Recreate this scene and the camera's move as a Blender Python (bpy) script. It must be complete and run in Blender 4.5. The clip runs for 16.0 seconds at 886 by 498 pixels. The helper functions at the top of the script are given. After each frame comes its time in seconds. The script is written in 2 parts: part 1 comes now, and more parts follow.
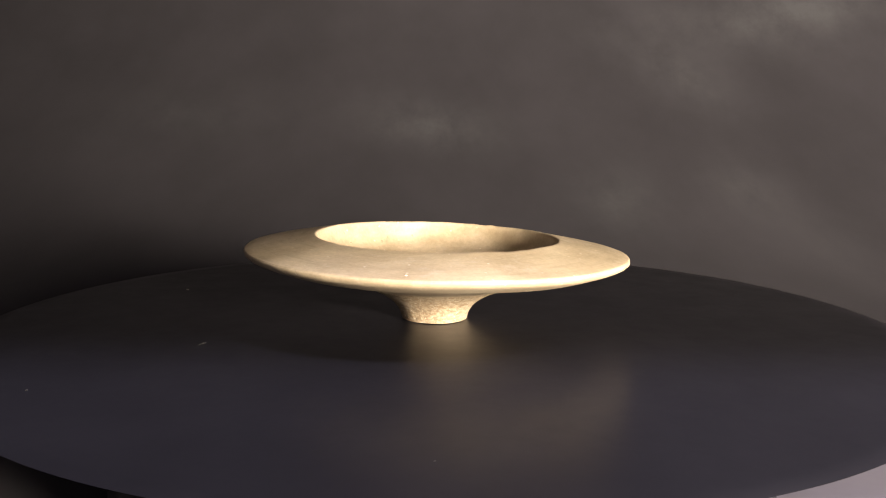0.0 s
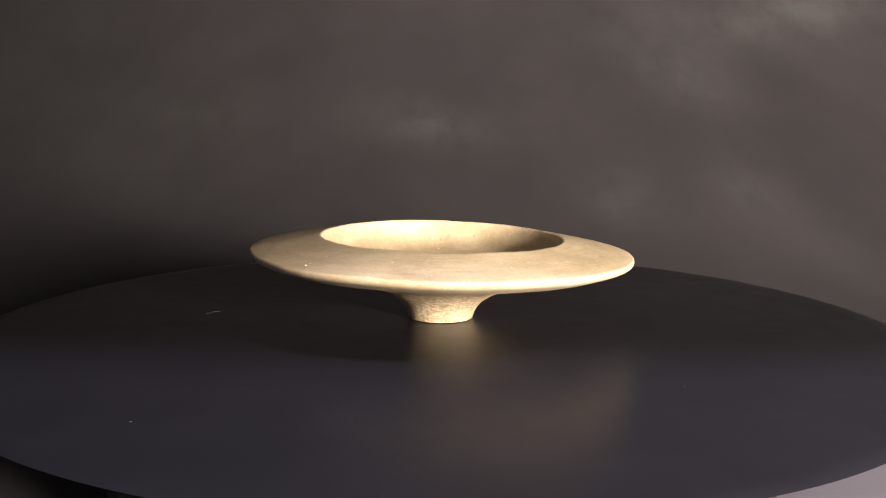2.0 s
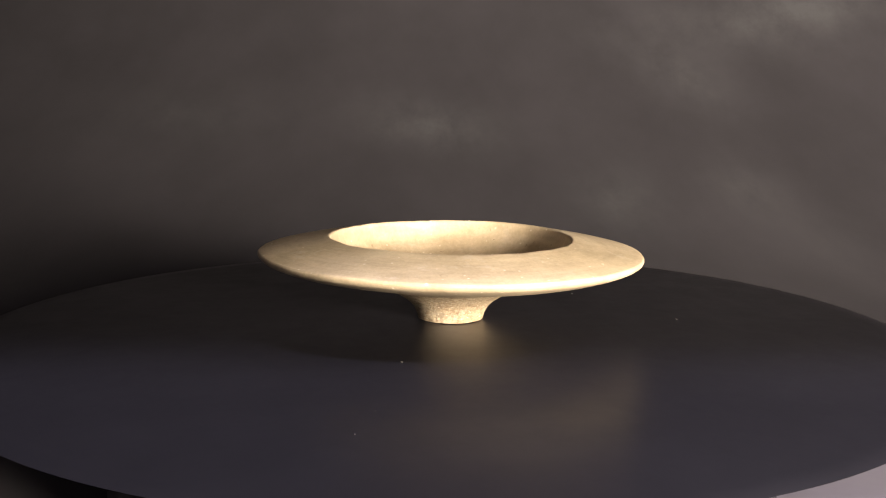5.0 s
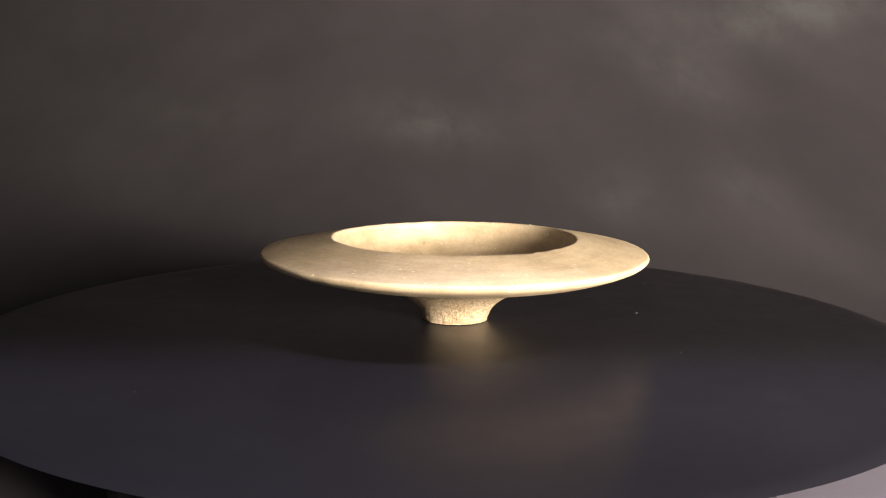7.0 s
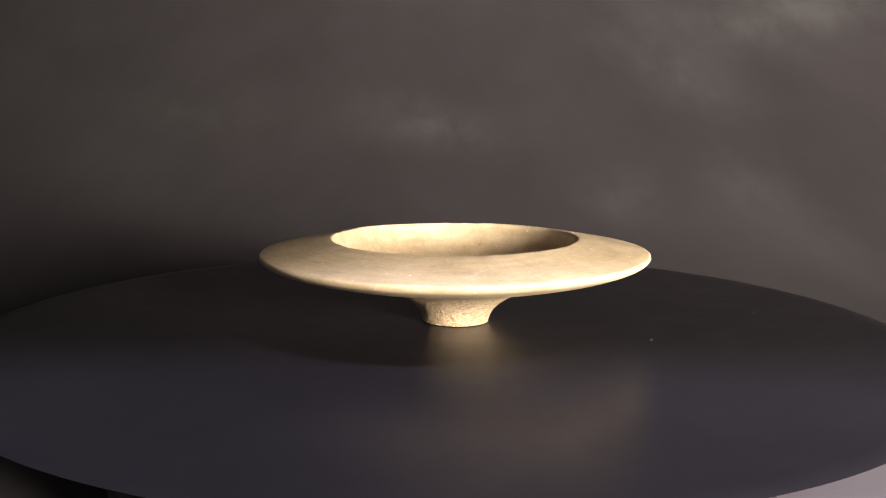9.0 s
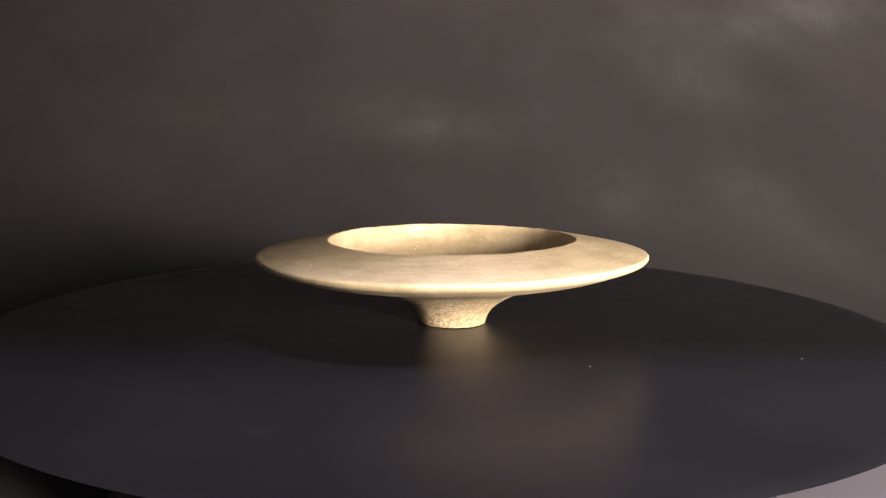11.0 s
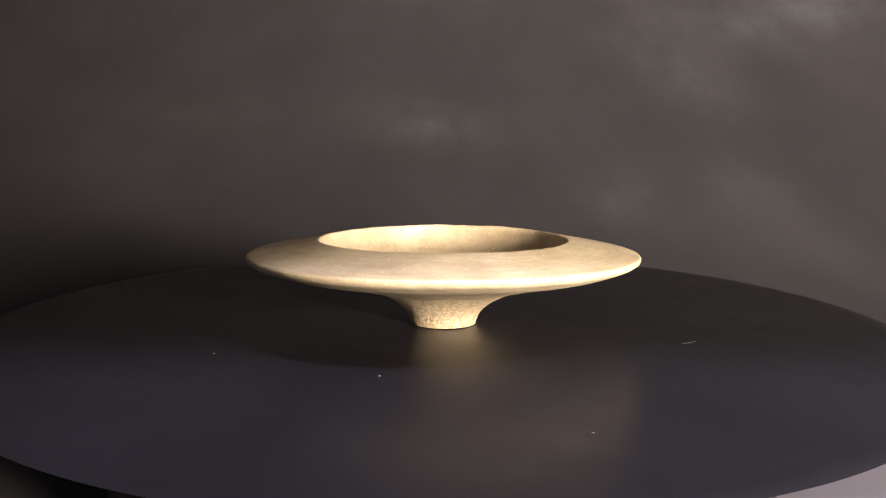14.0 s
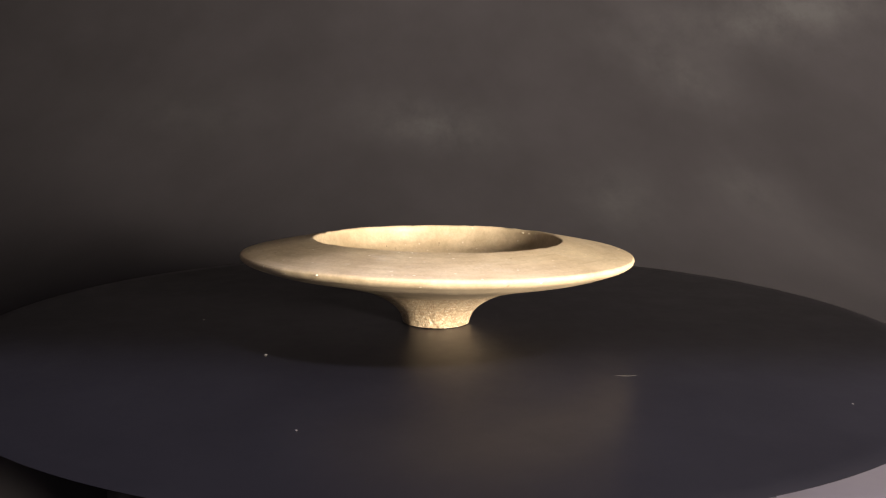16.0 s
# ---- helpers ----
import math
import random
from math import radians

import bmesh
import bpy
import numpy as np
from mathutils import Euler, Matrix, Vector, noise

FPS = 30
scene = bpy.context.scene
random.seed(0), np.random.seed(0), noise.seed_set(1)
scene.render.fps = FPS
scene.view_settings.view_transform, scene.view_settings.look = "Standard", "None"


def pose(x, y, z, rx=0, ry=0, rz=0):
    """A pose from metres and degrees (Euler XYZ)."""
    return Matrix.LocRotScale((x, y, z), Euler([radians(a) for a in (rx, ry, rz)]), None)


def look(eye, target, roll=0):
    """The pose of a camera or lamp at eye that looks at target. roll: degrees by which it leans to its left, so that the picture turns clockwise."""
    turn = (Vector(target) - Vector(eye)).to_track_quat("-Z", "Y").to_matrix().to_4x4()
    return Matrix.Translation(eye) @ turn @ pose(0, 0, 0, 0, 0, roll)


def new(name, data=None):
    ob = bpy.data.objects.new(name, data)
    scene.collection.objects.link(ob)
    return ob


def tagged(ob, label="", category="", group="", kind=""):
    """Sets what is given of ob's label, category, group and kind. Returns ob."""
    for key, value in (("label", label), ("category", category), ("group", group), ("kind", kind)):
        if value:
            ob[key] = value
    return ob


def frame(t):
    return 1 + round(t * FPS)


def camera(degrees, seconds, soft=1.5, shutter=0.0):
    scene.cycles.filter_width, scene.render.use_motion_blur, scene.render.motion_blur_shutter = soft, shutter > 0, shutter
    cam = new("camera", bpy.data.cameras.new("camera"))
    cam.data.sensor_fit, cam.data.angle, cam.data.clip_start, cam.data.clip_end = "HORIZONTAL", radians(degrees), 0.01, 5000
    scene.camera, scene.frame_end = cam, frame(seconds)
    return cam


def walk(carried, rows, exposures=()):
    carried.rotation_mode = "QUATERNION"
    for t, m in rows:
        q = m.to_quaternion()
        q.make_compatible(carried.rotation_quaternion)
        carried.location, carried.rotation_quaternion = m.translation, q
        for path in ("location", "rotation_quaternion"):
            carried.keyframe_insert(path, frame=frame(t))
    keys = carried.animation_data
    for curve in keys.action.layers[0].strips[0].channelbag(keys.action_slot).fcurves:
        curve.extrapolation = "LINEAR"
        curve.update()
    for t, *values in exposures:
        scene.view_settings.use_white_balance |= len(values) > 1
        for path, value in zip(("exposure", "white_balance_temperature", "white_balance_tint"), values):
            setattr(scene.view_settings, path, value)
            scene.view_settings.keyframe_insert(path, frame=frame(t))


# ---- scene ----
# All lengths follow from a turntable platter of 0.30 m across; its centre is the origin, its top is z = 0.
SECONDS = 16.0
SPIN = -16.2965          # degrees a second, clockwise seen from above
EYE = Vector((0.0, -0.27852, 0.06334))
YAW, PITCH, ROLL = radians(-0.0604), radians(8.0205), 0.564
AHEAD = Vector((math.sin(YAW) * math.cos(PITCH), math.cos(YAW) * math.cos(PITCH), -math.sin(PITCH)))

cam = camera(55.745, SECONDS, soft=1.1)
view = look(EYE, EYE + AHEAD, ROLL)
walk(cam, [(0.0, view), (SECONDS, view)],
     [(0.0, 0.0), (9.2, 0.0), (11.3, -0.15), (11.6, -0.15), (12.0, 0.0), (15.6, 0.0), (16.0, -0.25)])

# ---- light: a warm lamp close by on the right, a cool room lamp overhead, a little sky through an added wall slot ----
world = bpy.data.worlds.new("sky")
scene.world = world
world.use_nodes = True
wn = world.node_tree.nodes
sky = wn.new("ShaderNodeTexSky")
sky.sky_type, sky.sun_disc = "NISHITA", False
sky.sun_elevation, sky.sun_rotation = radians(25), radians(200)
world.node_tree.links.new(sky.outputs[0], wn["Background"].inputs[0])
wn["Background"].inputs[1].default_value = 0.08


def area_lamp(name, eye, target, watts, colour, shape, size, size_y=None):
    data = bpy.data.lights.new(name, "AREA")
    data.energy, data.color, data.shape, data.size = watts, colour, shape, size
    if size_y:
        data.size_y = size_y
    ob = new(name, data)
    ob.matrix_world = look(eye, target)
    return ob


LAMP = Vector((0.32, -0.445, 0.098))
area_lamp("desk_lamp_light", LAMP, (0.46, 0.60, 0.98), 28.5, (1.0, 0.845, 0.68), "DISK", 0.20)
# a cool room lamp almost straight above: its light falls past the edge of an added, unseen black sheet onto the near
# part of the turntable
area_lamp("room_lamp_light", (0.50, -0.32, 0.95), (0.32, -0.12, 0.0), 21.0, (0.87, 0.81, 1.0), "RECTANGLE", 0.26, 0.14)


# ---- materials ----
def material(name, roughness=0.6, specular=0.5):
    m = bpy.data.materials.new(name)
    m.use_nodes = True
    b = m.node_tree.nodes["Principled BSDF"]
    b.inputs["Roughness"].default_value = roughness
    b.inputs["Specular IOR Level"].default_value = specular
    return m, m.node_tree, b


def node(tree, kind, **sets):
    n = tree.nodes.new(kind)
    for key, value in sets.items():
        n.inputs[key].default_value = value
    return n


def coords(tree, scale=(1, 1, 1)):
    c = tree.nodes.new("ShaderNodeTexCoord")
    m = tree.nodes.new("ShaderNodeMapping")
    m.inputs["Scale"].default_value = scale
    tree.links.new(c.outputs["Object"], m.inputs["Vector"])
    return m.outputs["Vector"]


def noise_of(tree, vector, scale, detail=4.0, rough=0.55):
    n = node(tree, "ShaderNodeTexNoise", Scale=scale, Detail=detail, Roughness=rough)
    tree.links.new(vector, n.inputs["Vector"])
    return n.outputs["Fac"]


def ramp(tree, fac, stops):
    r = tree.nodes.new("ShaderNodeValToRGB")
    e = r.color_ramp.elements
    while len(e) < len(stops):
        e.new(0.5)
    for i, (at, colour) in enumerate(stops):
        e[i].position = at
        e[i].color = (*colour, 1) if len(colour) == 3 else colour
    tree.links.new(fac, r.inputs[0])
    return r.outputs[0]


def mix(tree, fac, a, b, blend="MIX"):
    m = tree.nodes.new("ShaderNodeMix")
    m.data_type, m.blend_type = "RGBA", blend
    for value, slot in ((fac, 0), (a, 6), (b, 7)):
        if isinstance(value, (int, float)):
            m.inputs[slot].default_value = value
        elif isinstance(value, tuple):
            m.inputs[slot].default_value = (*value, 1)
        else:
            tree.links.new(value, m.inputs[slot])
    return m.outputs[2]


def maths(tree, op, a, b=0.0):
    m = tree.nodes.new("ShaderNodeMath")
    m.operation = op
    for value, slot in ((a, 0), (b, 1)):
        if isinstance(value, (int, float)):
            m.inputs[slot].default_value = value
        else:
            tree.links.new(value, m.inputs[slot])
    return m.outputs[0]


def bump(tree, bsdf, height, strength, distance, before=None):
    b = node(tree, "ShaderNodeBump", Strength=strength, Distance=distance)
    tree.links.new(height, b.inputs["Height"])
    if before:
        tree.links.new(before, b.inputs["Normal"])
    tree.links.new(b.outputs[0], bsdf.inputs["Normal"])
    return b.outputs[0]


def stoneware(name, coarse, stained=False):
    """Bare buff stoneware: cloudy tone, dark and pale grains, fine throwing rings; the foot is coarser and browner."""
    m, t, b = material(name, 0.44 if stained else 0.62, 0.5 if stained else 0.35)
    v = coords(t)
    cloud = noise_of(t, v, 48, 6, 0.62)
    # streaks left by turning: drawn out along the circle, short across it
    xyz = t.nodes.new("ShaderNodeSeparateXYZ")
    t.links.new(v, xyz.inputs[0])
    x, y = xyz.outputs[0], xyz.outputs[1]
    far = maths(t, "SQRT", maths(t, "ADD", maths(t, "MULTIPLY", x, x), maths(t, "MULTIPLY", y, y)))
    polar = t.nodes.new("ShaderNodeCombineXYZ")
    t.links.new(maths(t, "MULTIPLY", far, 420.0), polar.inputs[0])
    t.links.new(maths(t, "DIVIDE", maths(t, "MULTIPLY", x, 4.0), far), polar.inputs[1])
    t.links.new(maths(t, "DIVIDE", maths(t, "MULTIPLY", y, 4.0), far), polar.inputs[2])
    streak = noise_of(t, polar.outputs[0], 1.0, 4, 0.6)
    grain = noise_of(t, v, 900, 3, 0.7)
    tone = ramp(t, cloud, [(0.30, (0.40, 0.322, 0.208)), (0.50, (0.51, 0.417, 0.283)), (0.70, (0.59, 0.50, 0.352))])
    if coarse:
        blotch = noise_of(t, coords(t, (1, 1, 1.8)), 620, 4, 0.7)
        tone = mix(t, ramp(t, blotch, [(0.42, (0, 0, 0)), (0.56, (1, 1, 1))]), (0.36, 0.26, 0.16), tone)
        white = noise_of(t, v, 1100, 2, 0.5)
        tone = mix(t, ramp(t, white, [(0.64, (0, 0, 0)), (0.70, (1, 1, 1))]), tone, (0.75, 0.69, 0.56))
    tone = mix(t, 0.42, tone, ramp(t, streak, [(0.32, (0.74, 0.72, 0.68)), (0.50, (1, 1, 1)), (0.68, (1.18, 1.17, 1.14))]), "MULTIPLY")
    scuff = noise_of(t, v, 130, 5, 0.7)
    tone = mix(t, ramp(t, scuff, [(0.57, (0, 0, 0)), (0.72, (0.50, 0.50, 0.50))]), tone, (0.62, 0.55, 0.44))
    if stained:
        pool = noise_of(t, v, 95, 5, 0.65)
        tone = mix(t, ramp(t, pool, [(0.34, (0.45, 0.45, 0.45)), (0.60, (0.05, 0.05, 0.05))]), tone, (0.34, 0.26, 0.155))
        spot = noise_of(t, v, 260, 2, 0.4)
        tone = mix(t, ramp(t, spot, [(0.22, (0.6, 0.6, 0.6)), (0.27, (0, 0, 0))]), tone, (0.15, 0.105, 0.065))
    dark = noise_of(t, v, 380, 2, 0.4)
    tone = mix(t, ramp(t, dark, [(0.20, (0.6, 0.6, 0.6)), (0.25, (0, 0, 0))]), tone, (0.24, 0.18, 0.11))
    pale = node(t, "ShaderNodeTexVoronoi", Scale=240)
    t.links.new(v, pale.inputs["Vector"])
    tone = mix(t, ramp(t, pale.outputs["Distance"], [(0.045, (0.85, 0.85, 0.85)), (0.12, (0, 0, 0))]), tone, (0.76, 0.70, 0.58))
    fine = mix(t, 0.40 if coarse else 0.22, tone, ramp(t, grain, [(0.3, (0.55, 0.55, 0.55)), (0.7, (1.35, 1.35, 1.35))]), "MULTIPLY")
    t.links.new(fine, b.inputs["Base Color"])
    first = bump(t, b, noise_of(t, v, 650 if coarse else 300, 5, 0.65), 0.85 if coarse else 0.20, 0.0009 if coarse else 0.0004)
    first = bump(t, b, noise_of(t, v, 110, 3, 0.5), 0.25, 0.0010, first)
    ring = t.nodes.new("ShaderNodeTexWave")
    ring.wave_type, ring.rings_direction = "RINGS", "Z"
    for key, value in (("Scale", 90.0), ("Distortion", 4.0), ("Detail", 2.0), ("Detail Scale", 0.6)):
        ring.inputs[key].default_value = value
    t.links.new(v, ring.inputs["Vector"])
    bump(t, b, ring.outputs["Fac"], 0.07, 0.0003, first)
    return m


def soft_patch(t, x, y, z, wide, deep, high, turn=0.0):
    """A soft patch round a place, 1 in the middle: chalky and dry smears, and light painted on the sheet."""
    c = t.nodes.new("ShaderNodeTexCoord")
    m = t.nodes.new("ShaderNodeMapping")
    m.vector_type = "TEXTURE"
    m.inputs["Location"].default_value = (x, y, z)
    m.inputs["Rotation"].default_value = (0, radians(turn), 0)
    m.inputs["Scale"].default_value = (wide, deep, high)
    t.links.new(c.outputs["Object"], m.inputs["Vector"])
    g = t.nodes.new("ShaderNodeTexGradient")
    g.gradient_type = "QUADRATIC_SPHERE"
    t.links.new(m.outputs[0], g.inputs[0])
    return g.outputs["Fac"]


def black_plastic():
    """Matt black plastic: a silky skin with faint scuffs and one dry smear."""
    m, t, b = material("matt_black_plastic", 0.33, 0.17)
    v = coords(t)
    haze = noise_of(t, v, 14, 5, 0.6)
    tone = ramp(t, haze, [(0.3, (0.0096, 0.0094, 0.0120)), (0.7, (0.0134, 0.0131, 0.0164))])
    smear = maths(t, "MULTIPLY", soft_patch(t, 0.0408, 0.1085, 0.0582, 0.008, 0.008, 0.02), noise_of(t, v, 420, 3, 0.6))
    tone = mix(t, smear, tone, (0.019, 0.0188, 0.0215))
    t.links.new(tone, b.inputs["Base Color"])
    scuff = noise_of(t, coords(t, (1, 1, 1)), 60, 6, 0.7)
    t.links.new(ramp(t, scuff, [(0.35, (0.30, 0.30, 0.30)), (0.65, (0.36, 0.36, 0.36))]), b.inputs["Roughness"])
    return m


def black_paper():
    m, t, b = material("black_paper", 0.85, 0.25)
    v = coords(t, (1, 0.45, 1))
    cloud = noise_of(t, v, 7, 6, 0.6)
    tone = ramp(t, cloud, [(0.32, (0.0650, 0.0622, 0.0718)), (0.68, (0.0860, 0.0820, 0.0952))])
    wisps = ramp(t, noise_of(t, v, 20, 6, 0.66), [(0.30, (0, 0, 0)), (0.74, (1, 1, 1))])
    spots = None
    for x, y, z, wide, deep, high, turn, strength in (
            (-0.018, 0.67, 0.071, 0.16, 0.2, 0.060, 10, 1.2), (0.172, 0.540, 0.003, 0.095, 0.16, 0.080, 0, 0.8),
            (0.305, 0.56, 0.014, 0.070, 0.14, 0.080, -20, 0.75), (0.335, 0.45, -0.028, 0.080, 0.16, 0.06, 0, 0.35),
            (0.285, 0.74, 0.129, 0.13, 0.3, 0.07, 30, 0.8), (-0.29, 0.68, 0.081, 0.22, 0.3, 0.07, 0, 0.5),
            # the last, wide patch paints the lamp's brighter upper right into the paper
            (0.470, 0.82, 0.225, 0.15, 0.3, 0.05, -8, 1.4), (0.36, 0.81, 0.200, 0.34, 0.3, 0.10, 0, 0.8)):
        q = maths(t, "MULTIPLY", soft_patch(t, x, y, z, wide, deep, high, turn), strength)
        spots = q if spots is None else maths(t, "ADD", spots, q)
    worn_lit = maths(t, "MULTIPLY", spots, maths(t, "ADD", wisps, 0.15))
    tone = mix(t, worn_lit, tone, (0.138, 0.1385, 0.1520))
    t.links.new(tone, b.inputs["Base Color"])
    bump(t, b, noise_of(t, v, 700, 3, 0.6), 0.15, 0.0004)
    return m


def plain(name, low, high, scale, roughness, relief=0.1, distance=0.0005):
    m, t, b = material(name, roughness, 0.4)
    v = coords(t)
    t.links.new(ramp(t, noise_of(t, v, scale, 5, 0.6), [(0.3, low), (0.7, high)]), b.inputs["Base Color"])
    bump(t, b, noise_of(t, v, scale * 20, 3, 0.6), relief, distance)
    return m


CLAY = stoneware("buff_stoneware", False)
FOOT_CLAY = stoneware("coarse_stoneware", True)
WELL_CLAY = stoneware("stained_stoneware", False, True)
PLASTIC = black_plastic()
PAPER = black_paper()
TABLE = plain("grey_tabletop", (0.148, 0.143, 0.190), (0.195, 0.188, 0.246), 12, 0.55)
WALL = plain("grey_plaster", (0.36, 0.35, 0.34), (0.44, 0.43, 0.42), 4, 0.9)
COOL_WALL = plain("blue_grey_plaster", (0.19, 0.20, 0.27), (0.24, 0.25, 0.33), 4, 0.9)
FLOOR = plain("brown_floorboards", (0.16, 0.10, 0.06), (0.24, 0.16, 0.10), 6, 0.5)
GROG = plain("pale_grog", (0.66, 0.60, 0.47), (0.78, 0.73, 0.62), 700, 0.7)
IRON = plain("dark_iron_spot", (0.05, 0.036, 0.024), (0.10, 0.07, 0.045), 700, 0.6)
DUST = plain("pale_dust", (0.065, 0.063, 0.06), (0.11, 0.107, 0.104), 900, 0.9)


# ---- mesh helpers ----
def link(name, bm, mat, parent=None, smooth=True):
    me = bpy.data.meshes.new(name)
    bmesh.ops.recalc_face_normals(bm, faces=bm.faces)
    bm.to_mesh(me)
    bm.free()
    me.materials.append(mat)
    if smooth:
        me.shade_smooth()
    ob = new(name, me)
    if parent:
        ob.parent = parent
    return ob


def part(name, bm, mat, parent, label="", smooth=True):
    return tagged(link(name, bm, mat, parent, smooth), label)


def box(bm, x0, x1, y0, y1, z0, z1):
    made = bmesh.ops.create_cube(bm, size=1)["verts"]
    for vert in made:
        vert.co = Vector((x0 if vert.co.x < 0 else x1, y0 if vert.co.y < 0 else y1, z0 if vert.co.z < 0 else z1))


def lathe(bm, outline, turns):
    """Turns an outline of (radius, height) round z; a radius of 0 closes in one point."""
    rings = []
    for r, z in outline:
        if r < 1e-6:
            rings.append([bm.verts.new((0, 0, z))])
        else:
            rings.append([bm.verts.new((r * math.cos(2 * math.pi * i / turns), r * math.sin(2 * math.pi * i / turns), z)) for i in range(turns)])
    for a, b in zip(rings, rings[1:]):
        for i in range(turns):
            j = (i + 1) % turns
            if len(a) == 1:
                bm.faces.new((a[0], b[i], b[j]))
            elif len(b) == 1:
                bm.faces.new((a[i], a[j], b[0]))
            else:
                bm.faces.new((a[i], a[j], b[j], b[i]))


def rounded(points, steps=6):
    """A smooth line through the points (Catmull-Rom)."""
    out = []
    for k in range(len(points) - 1):
        p = [Vector(points[max(0, min(len(points) - 1, k + d))]) for d in (-1, 0, 1, 2)]
        for s in range(steps):
            u = s / steps
            out.append(0.5 * (2 * p[1] + (p[2] - p[0]) * u + (2 * p[0] - 5 * p[1] + 4 * p[2] - p[3]) * u * u + (3 * p[1] - p[0] - 3 * p[2] + p[3]) * u ** 3))
    out.append(Vector(points[-1]))
    return [(max(0.0, q.x), q.y) for q in out]


# ---- setting: room, table, backdrop sheet ----
TABLE_Z, FLOOR_Z, CEILING_Z = -0.060, -0.754, 1.65


def structure(name, boxes, mat, label):
    bm = bmesh.new()
    for b in boxes:
        box(bm, *b)
    return tagged(link(name, bm, mat, None, False), label, name.split("_")[0], kind="structure")


structure("floor", [(-1.7, 1.7, -1.6, 1.1, FLOOR_Z - 0.05, FLOOR_Z)], FLOOR, "brown wooden floor of the room")
structure("ceiling", [(-1.7, 1.7, -1.6, 1.1, CEILING_Z, CEILING_Z + 0.05)], WALL, "grey plaster ceiling of the room")
structure("wall_north", [(-1.6, 1.6, 1.00, 1.10, FLOOR_Z, CEILING_Z)], COOL_WALL, "blue-grey plaster wall behind the black sheet")
structure("wall_west", [(-1.7, -1.6, -1.6, 1.1, FLOOR_Z, CEILING_Z)], WALL, "grey plaster side wall of the room")
structure("wall_east", [(1.6, 1.7, -1.6, 1.1, FLOOR_Z, CEILING_Z)], WALL, "grey plaster side wall of the room")
# the high slot is made up, out of view, to admit some sky light
structure("wall_south", [(-1.6, 1.6, -1.6, -1.5, FLOOR_Z, 1.17), (-1.6, 1.6, -1.6, -1.5, 1.33, CEILING_Z),
                         (-1.6, 0.28, -1.6, -1.5, 1.17, 1.33), (1.22, 1.6, -1.6, -1.5, 1.17, 1.33)], WALL, "grey plaster wall with a narrow high slot added to let in sky light")


def build_stand():
    table = tagged(new("table"), "grey smooth-topped table under the turntable", "table")
    table.location = (0, 0, FLOOR_Z)
    top = TABLE_Z - FLOOR_Z
    bm = bmesh.new()
    box(bm, -1.05, 1.05, -0.26, 0.95, top - 0.025, top)
    bmesh.ops.bevel(bm, geom=bm.edges[:], offset=0.003, segments=2, affect="EDGES")
    part("tabletop", bm, TABLE, table, smooth=False)
    for x in (-1.0, 1.0):
        for y in (-0.21, 0.90):
            bm = bmesh.new()
            box(bm, x - 0.02, x + 0.02, y - 0.02, y + 0.02, 0, top - 0.025)
            part("leg", bm, TABLE, table, smooth=False)


def build_backdrop():
    """Black sheet: lies on the table under one side of the turntable, sweeps up behind it in a wide bend, and has a fold near one side."""
    low, bend, back = TABLE_Z + 0.0012, 0.68, 0.95
    line = [(y, low) for y in np.linspace(-0.24, back - bend, 40)]
    line += [(back - bend + bend * math.sin(a), low + bend - bend * math.cos(a)) for a in np.linspace(0.05, math.pi / 2, 30)]
    line += [(back, low + bend + 0.003)]
    bm = bmesh.new()
    rows = []
    for y, z in line:
        up = min(1.0, max(0.0, (z - low) / 0.1))
        right = min(0.04 + 3.0 * max(0.0, y), 0.90)
        row = []
        for i in range(121):
            x = -0.95 + (right + 0.95) * i / 120
            wave = up * (0.006 * math.sin(5 * x + 1.0) + 0.006 * noise.noise(Vector((x * 4, z * 4, 3))))
            fold = up * -0.030 * min(1.0, max(0.0, (x - 0.492 - 0.29 * z) / 0.05)) ** 1.3
            row.append(bm.verts.new((x, y + wave + fold, z)))
        rows.append(row)
    for a, b in zip(rows, rows[1:]):
        for i in range(120):
            bm.faces.new((a[i], a[i + 1], b[i + 1], b[i]))
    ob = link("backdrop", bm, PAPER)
    solid = ob.modifiers.new("thickness", "SOLIDIFY")
    solid.thickness, solid.offset = 0.001, 0.0
    return tagged(ob, "black matt backdrop sheet with faint chalky smears and light painted in at the upper right", "backdrop", kind="structure")


def build_light_blocker():
    """Unseen black sheet added to shade the far part of the turntable: from the top of the backdrop to above the foot
    of the bowl.
    """
    bm = bmesh.new()
    rows = []
    for j in range(25):
        y = -0.104 + 0.974 * j / 24
        rows.append([bm.verts.new((-0.90 + 1.52 * i / 30, y, 0.19 + 0.127 * j / 24 + 0.003 * noise.noise(Vector((i * 0.3, j * 0.4, 1))) * min(1, j))) for i in range(31)])
    for a, b in zip(rows, rows[1:]):
        for i in range(30):
            bm.faces.new((a[i], a[i + 1], b[i + 1], b[i]))
    ob = link("light_blocker", bm, PAPER)
    solid = ob.modifiers.new("thickness", "SOLIDIFY")
    solid.thickness, solid.offset = 0.001, 0.0
    return tagged(ob, "unseen black matt sheet added above the turntable to block the room lamp", "canopy", kind="structure")


build_stand()
build_light_blocker()
build_backdrop()


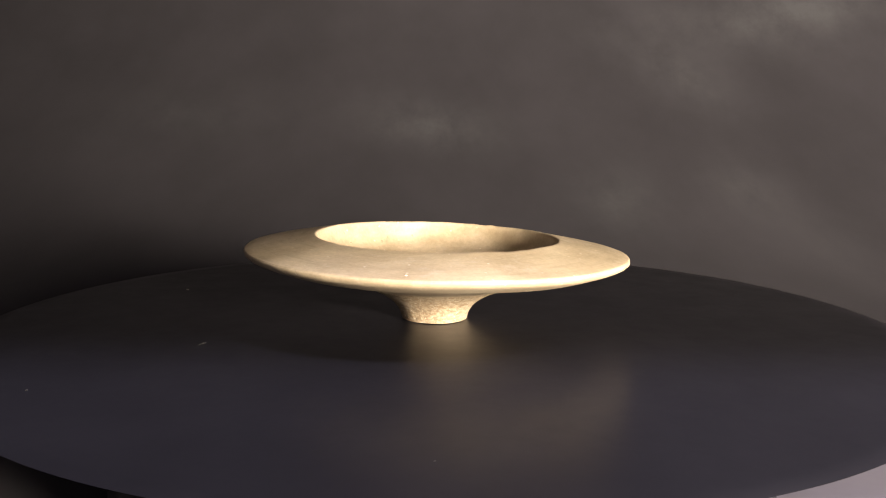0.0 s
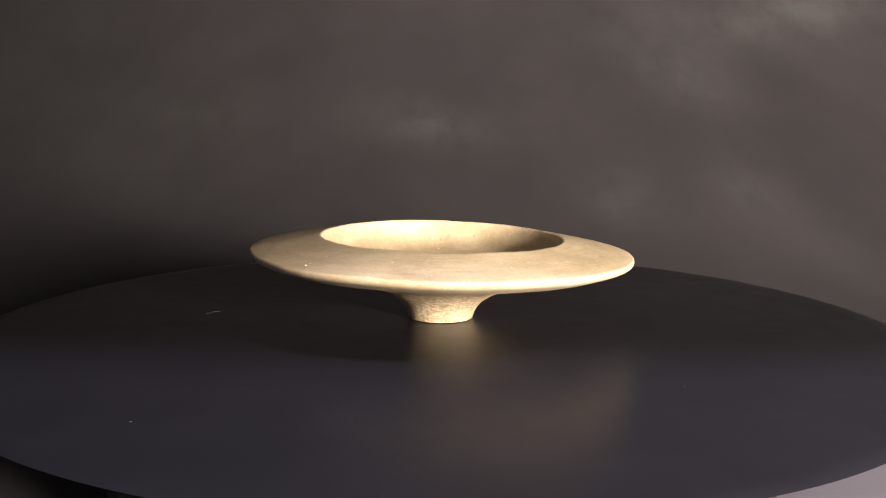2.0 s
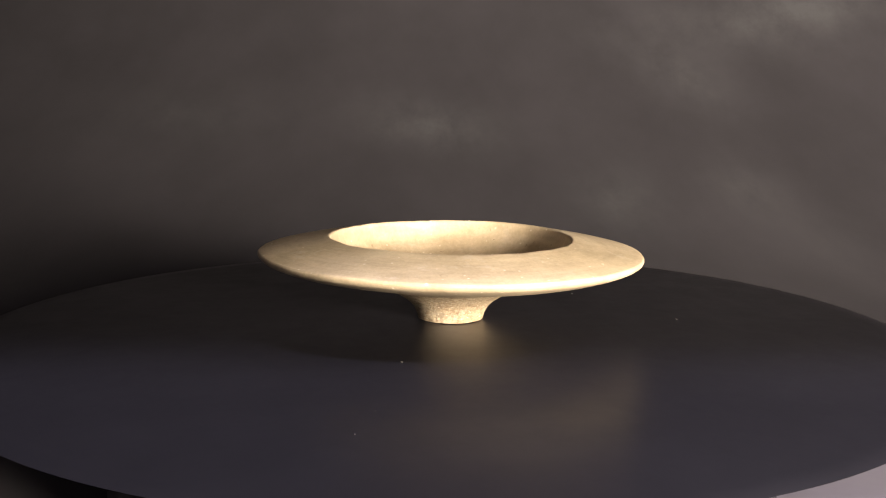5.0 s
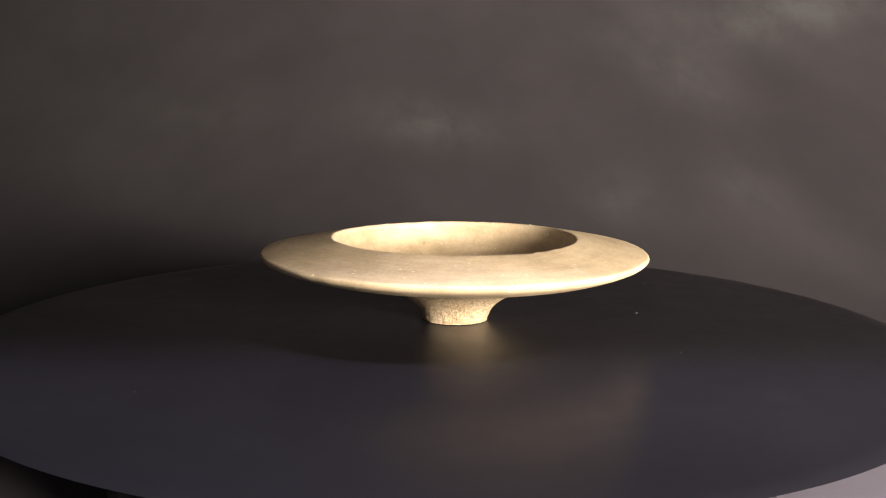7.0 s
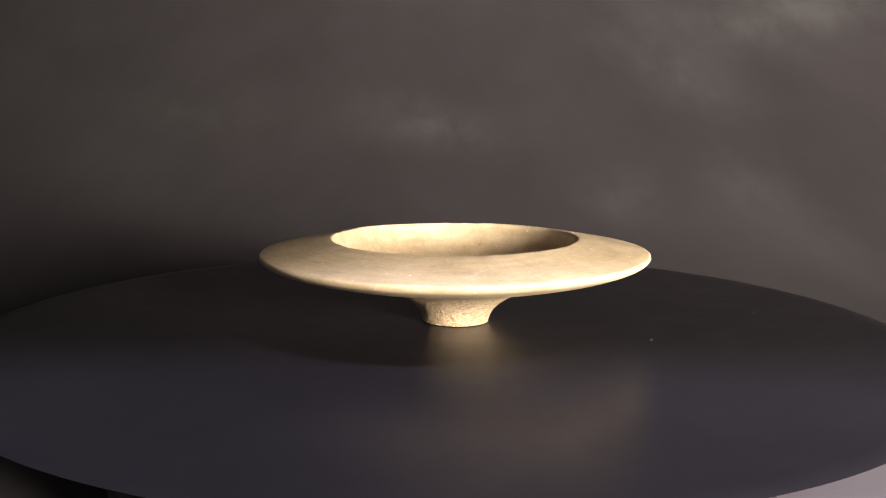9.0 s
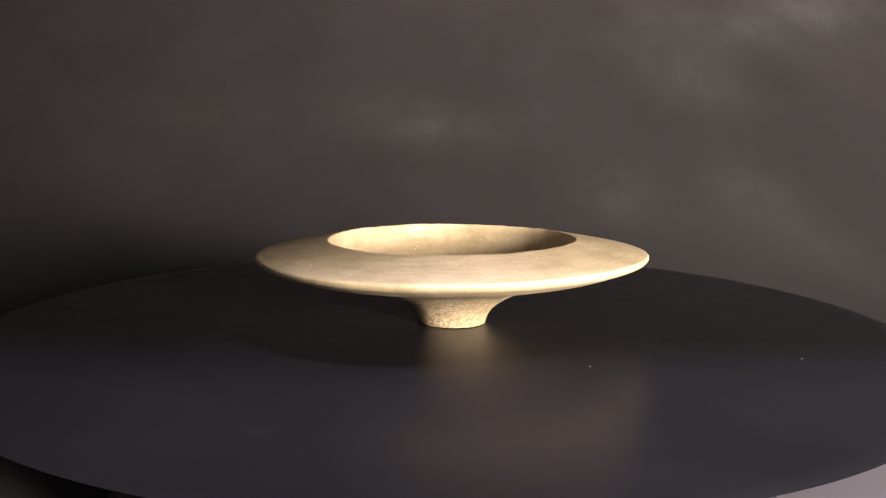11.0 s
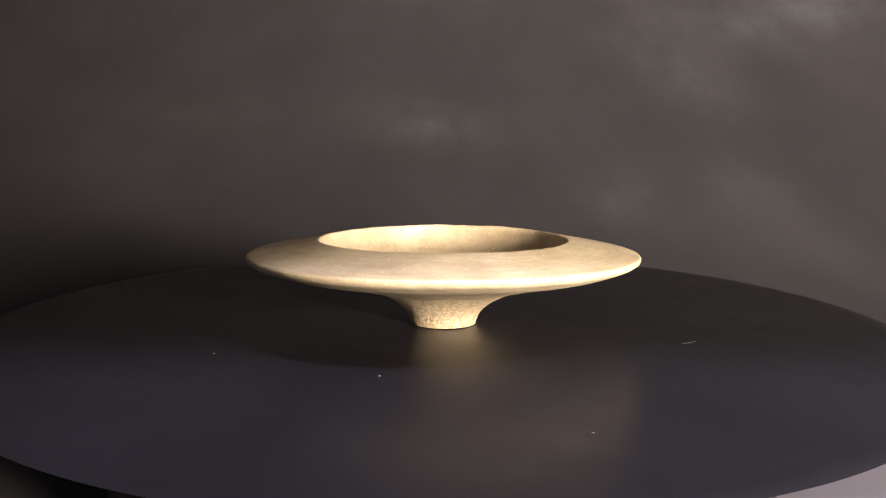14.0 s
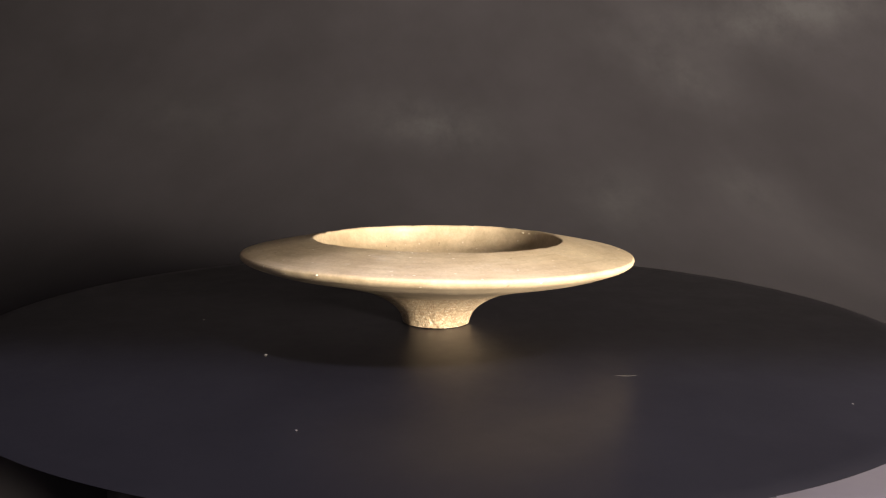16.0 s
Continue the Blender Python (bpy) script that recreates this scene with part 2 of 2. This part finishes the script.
# ---- turntable ----
def build_turntable():
    table = tagged(new("turntable"), "round matt black turntable with dust on top", "turntable")
    table.location = (0, 0, TABLE_Z + 0.0018)
    top = -table.location.z
    bm = bmesh.new()
    lathe(bm, [(0, top), (0.05, top), (0.10, top), (0.1440, top), (0.1499, top), (0.1500, top - 0.00004),
               (0.1465, top - 0.0010), (0.1430, top - 0.0022), (0.1380, top - 0.0040), (0.08, top - 0.0050), (0, top - 0.0050)], 180)
    platter = part("platter", bm, PLASTIC, table, "thin matt black platter")
    platter.data.set_sharp_from_angle(angle=radians(25))
    bm = bmesh.new()
    lathe(bm, [(0, 0), (0.107, 0), (0.108, 0.001), (0.108, 0.045), (0.105, 0.048), (0.04, 0.0495), (0.04, top - 0.0051), (0, top - 0.0051)], 90)
    part("base", bm, PLASTIC, table, "black plastic base")
    # crumbs of clay and lint: distance from the axis, bearing in degrees, size in tenths of a millimetre
    rng = random.Random(4)
    crumbs = [(0.0552, 200.5, 3.0), (0.0523, 204.8, 3.0), (0.0956, 342.3, 3.6), (0.1112, 342.0, 3.4), (0.1237, 269.4, 4.0), (0.0801, 84.0, 5.0),
              (0.0188, 257.1, 2.6), (0.0553, 339.7, 5.0), (0.0201, 282.9, 2.4), (0.0223, 307.6, 2.4), (0.0144, 280.6, 2.4), (0.0314, 109.0, 2.6),
              (0.1122, 154.7, 6.5), (0.0416, 25.9, 3.6), (0.0695, 124.5, 8.0), (0.1302, 219.2, 4.2), (0.0333, 82.9, 2.6)]
    crumbs += [(0.145 * math.sqrt(rng.random()), 360 * rng.random(), 0.9 + 0.5 * rng.random()) for _ in range(9)]
    for r, bearing, size in crumbs:
        if r < 0.0185 and size < 2.0:
            continue
        bm = bmesh.new()
        bmesh.ops.create_icosphere(bm, subdivisions=1, radius=size * 0.000045)
        for vert in bm.verts:
            vert.co *= 0.7 + 0.6 * rng.random()
            vert.co.x *= 1.8
            vert.co.z *= 0.5
        low = min(vert.co.z for vert in bm.verts)
        speck = part("dust_speck", bm, DUST, platter, smooth=False)
        a = radians(bearing)
        speck.location = (r * math.cos(a), r * math.sin(a), top - low)
        speck.rotation_euler.z = 6.28 * rng.random()
    # one fine hair lying on the platter
    bm = bmesh.new()
    ends = [(0.0788, 206.0), (0.0808, 207.0), (0.0822, 209.0)]
    spots = [Vector((r * math.cos(radians(b)), r * math.sin(radians(b)), top + 0.00004)) for r, b in ends]
    rings = []
    for s in spots:
        side = (spots[-1] - spots[0]).normalized().cross(Vector((0, 0, 1)))
        rings.append([bm.verts.new(s + side * 0.00004 * cx + Vector((0, 0, 0.00004 * cz))) for cx, cz in ((1, 0), (0, 1), (-1, 0), (0, -0.9))])
    for a, b in zip(rings, rings[1:]):
        for i in range(4):
            bm.faces.new((a[i], a[(i + 1) % 4], b[(i + 1) % 4], b[i]))
    part("lint_fibre", bm, DUST, platter, "pale fine fibre")
    return table


# ---- bowl ----
FOOT_R, RIM_R, RIM_Z, MOUTH_R, MOUTH_Z = 0.01125, 0.06395, 0.0237, 0.0408, 0.0281


def clay_place(r, a, z):
    """Where a point of the turned outline lies once the hand-made unevenness is in: a leaning, slightly wavy dish on its foot."""
    up = min(1.0, max(0.0, (z - 0.004) / 0.017))
    up = up * up * (3 - 2 * up)
    c, s = math.cos(a), math.sin(a)
    wide = min(1.0, r / 0.05)
    swell = 1 + up * 0.004 * (noise.noise(Vector((c * 1.3, s * 1.3, 5))) + 0.5 * noise.noise(Vector((c * 4, s * 4, 2))))
    near_mouth = math.exp(-((r - MOUTH_R) / 0.0016) ** 2) if z > 0.020 else 0.0
    nick = near_mouth * (0.00020 * noise.noise(Vector((c * 9, s * 9, 8))) - 0.0006 * max(0.0, noise.noise(Vector((c * 22, s * 22, 1))) - 0.35))
    near_rim = math.exp(-((r - RIM_R) / 0.0012) ** 2)
    swell += near_rim * 0.0022 * (noise.noise(Vector((c * 26, s * 26, 4))) - max(0.0, noise.noise(Vector((c * 40, s * 40, 9))) - 0.3))
    x, y = r * swell * c, r * swell * s
    grit = 0.00022 if r < 0.0255 and z < 0.0121 else 0.00005
    grit *= noise.noise(Vector((x * 900, y * 900, z * 900)))
    z2 = z + up * (-0.0167 * x + 0.0013 * y) + up * wide * 0.00025 * (noise.noise(Vector((c * 2, s * 2, 7))) - math.sin(2 * a)) + nick
    return Vector((x + up * 0.0006 + grit * c, y - up * 0.0004 + grit * s, z2 + (grit if z > 0.0005 else 0.0)))


def build_bowl():
    bowl = tagged(new("pedestal_bowl"), "unglazed buff stoneware bowl, wide sloping rim on small foot", "bowl")
    under = rounded([(0.0, 0.0), (FOOT_R - 0.0012, 0.0), (FOOT_R - 0.0003, 0.0003), (FOOT_R, 0.0009), (0.0119, 0.0027), (0.0131, 0.0046), (0.0153, 0.0067),
                     (0.0187, 0.0089), (0.0222, 0.0106), (0.0260, 0.0121)], 5)
    dish = rounded([(0.0260, 0.0121), (0.0330, 0.0139), (0.0430, 0.0163), (0.0540, 0.0186), (0.0602, 0.0206), (0.0626, 0.0216), (0.0636, 0.0224), (RIM_R, 0.0232),
                    (0.0637, 0.0238), (0.0628, 0.0242), (0.0580, 0.0252), (0.0520, 0.0263), (0.0460, 0.0274), (0.0424, 0.02806), (0.0412, 0.02825),
                    (0.0407, 0.02815), (0.0404, 0.0277), (0.0402, 0.0265), (0.0397, 0.0248), (0.0387, 0.0222), (0.0364, 0.0196), (0.0320, 0.0172), (0.0240, 0.0154),
                    (0.0130, 0.0146), (0.0, 0.0144)], 5)
    turns = 288
    outline = under + dish[1:]
    seam = len(under) - 1
    lip = next(k for k in range(seam + 1, len(outline)) if k > seam + 30 and outline[k][0] < 0.0403)
    bm = bmesh.new()
    lathe(bm, outline, turns)
    for vert in bm.verts:
        r = math.hypot(vert.co.x, vert.co.y)
        vert.co = clay_place(r, math.atan2(vert.co.y, vert.co.x), vert.co.z)
    bmesh.ops.recalc_face_normals(bm, faces=bm.faces)
    bm.normal_update()
    ring_of = []
    for k, (r, z) in enumerate(outline):
        ring_of += [k] * (1 if r < 1e-6 else turns)
    normals = [vert.normal.copy() for vert in bm.verts]
    bm.verts.index_update()
    faces = [[vert.index for vert in f.verts] for f in bm.faces]
    points = [vert.co.copy() for vert in bm.verts]
    bm.free()
    made = {}
    for name, keep, mat, label in (("foot", lambda k: k <= seam, FOOT_CLAY, "coarse gritty bare clay foot"),
                                   ("dish", lambda k: seam <= k <= lip, CLAY, "shallow dish with a wide sloping rim"),
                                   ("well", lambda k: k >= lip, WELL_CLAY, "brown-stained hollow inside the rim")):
        used = [i for i in range(len(points)) if keep(ring_of[i])]
        number = {i: n for n, i in enumerate(used)}
        me = bpy.data.meshes.new(name)
        me.from_pydata([points[i] for i in used], [], [[number[i] for i in f] for f in faces if all(i in number for i in f)])
        me.materials.append(mat)
        me.shade_smooth()
        me.normals_split_custom_set_from_vertices([normals[i] for i in used])
        ob = new(name, me)
        ob.parent = bowl
        tagged(ob, label)
        made[name] = ob
    # grains in the clay that stand out: part, distance from the axis, bearing in degrees, height, size
    rng = random.Random(9)
    for host, r, bearing, z, size, dark in (
            ("dish", 0.0607, -96.8, 0.02462, 0.00050, False), ("dish", 0.0571, 43.2, 0.02448, 0.00040, False),
            ("dish", 0.0632, 140.7, 0.02450, 0.00055, False), ("dish", 0.0416, 161.7, 0.02885, 0.00040, False),
            ("dish", 0.0602, -127.0, 0.02496, 0.00030, False), ("dish", 0.0540, -118.0, 0.02580, 0.00030, False),
            ("well", 0.0409, -58.4, 0.02690, 0.00050, False), ("well", 0.0407, -63.0, 0.02700, 0.00035, False),
            ("well", 0.0377, 145.7, 0.02239, 0.00038, True), ("well", 0.0399, -30.1, 0.02233, 0.00030, True),
            ("well", 0.0385, 20.5, 0.02045, 0.00042, True), ("well", 0.0365, 62.8, 0.01932, 0.00026, False)):
        bm = bmesh.new()
        bmesh.ops.create_icosphere(bm, subdivisions=1, radius=size)
        for vert in bm.verts:
            vert.co *= 0.65 + 0.6 * rng.random()
            vert.co.z *= 0.55
        grain = part("iron_spot" if dark else "grog_grain", bm, IRON if dark else GROG, made[host])
        grain.location = (r * math.cos(radians(bearing)), r * math.sin(radians(bearing)), z)
        grain.rotation_euler.z = radians(bearing)
    return bowl


turntable = build_turntable()
pedestal_bowl = build_bowl()


def motions():
    times = [0.5 * i for i in range(33)]
    base = turntable.location.copy()
    walk(turntable, [(t, pose(base.x, base.y, base.z, 0, 0, SPIN * t)) for t in times])
    # the bowl stands 4 mm off the axis and is carried round
    off = Vector((-0.00301, 0.00295, 0.0002))
    walk(pedestal_bowl, [(t, pose(0, 0, 0, 0, 0.25, 0) @ pose(0, 0, 0, 0, 0, SPIN * t) @ Matrix.Translation(off)) for t in times])


motions()
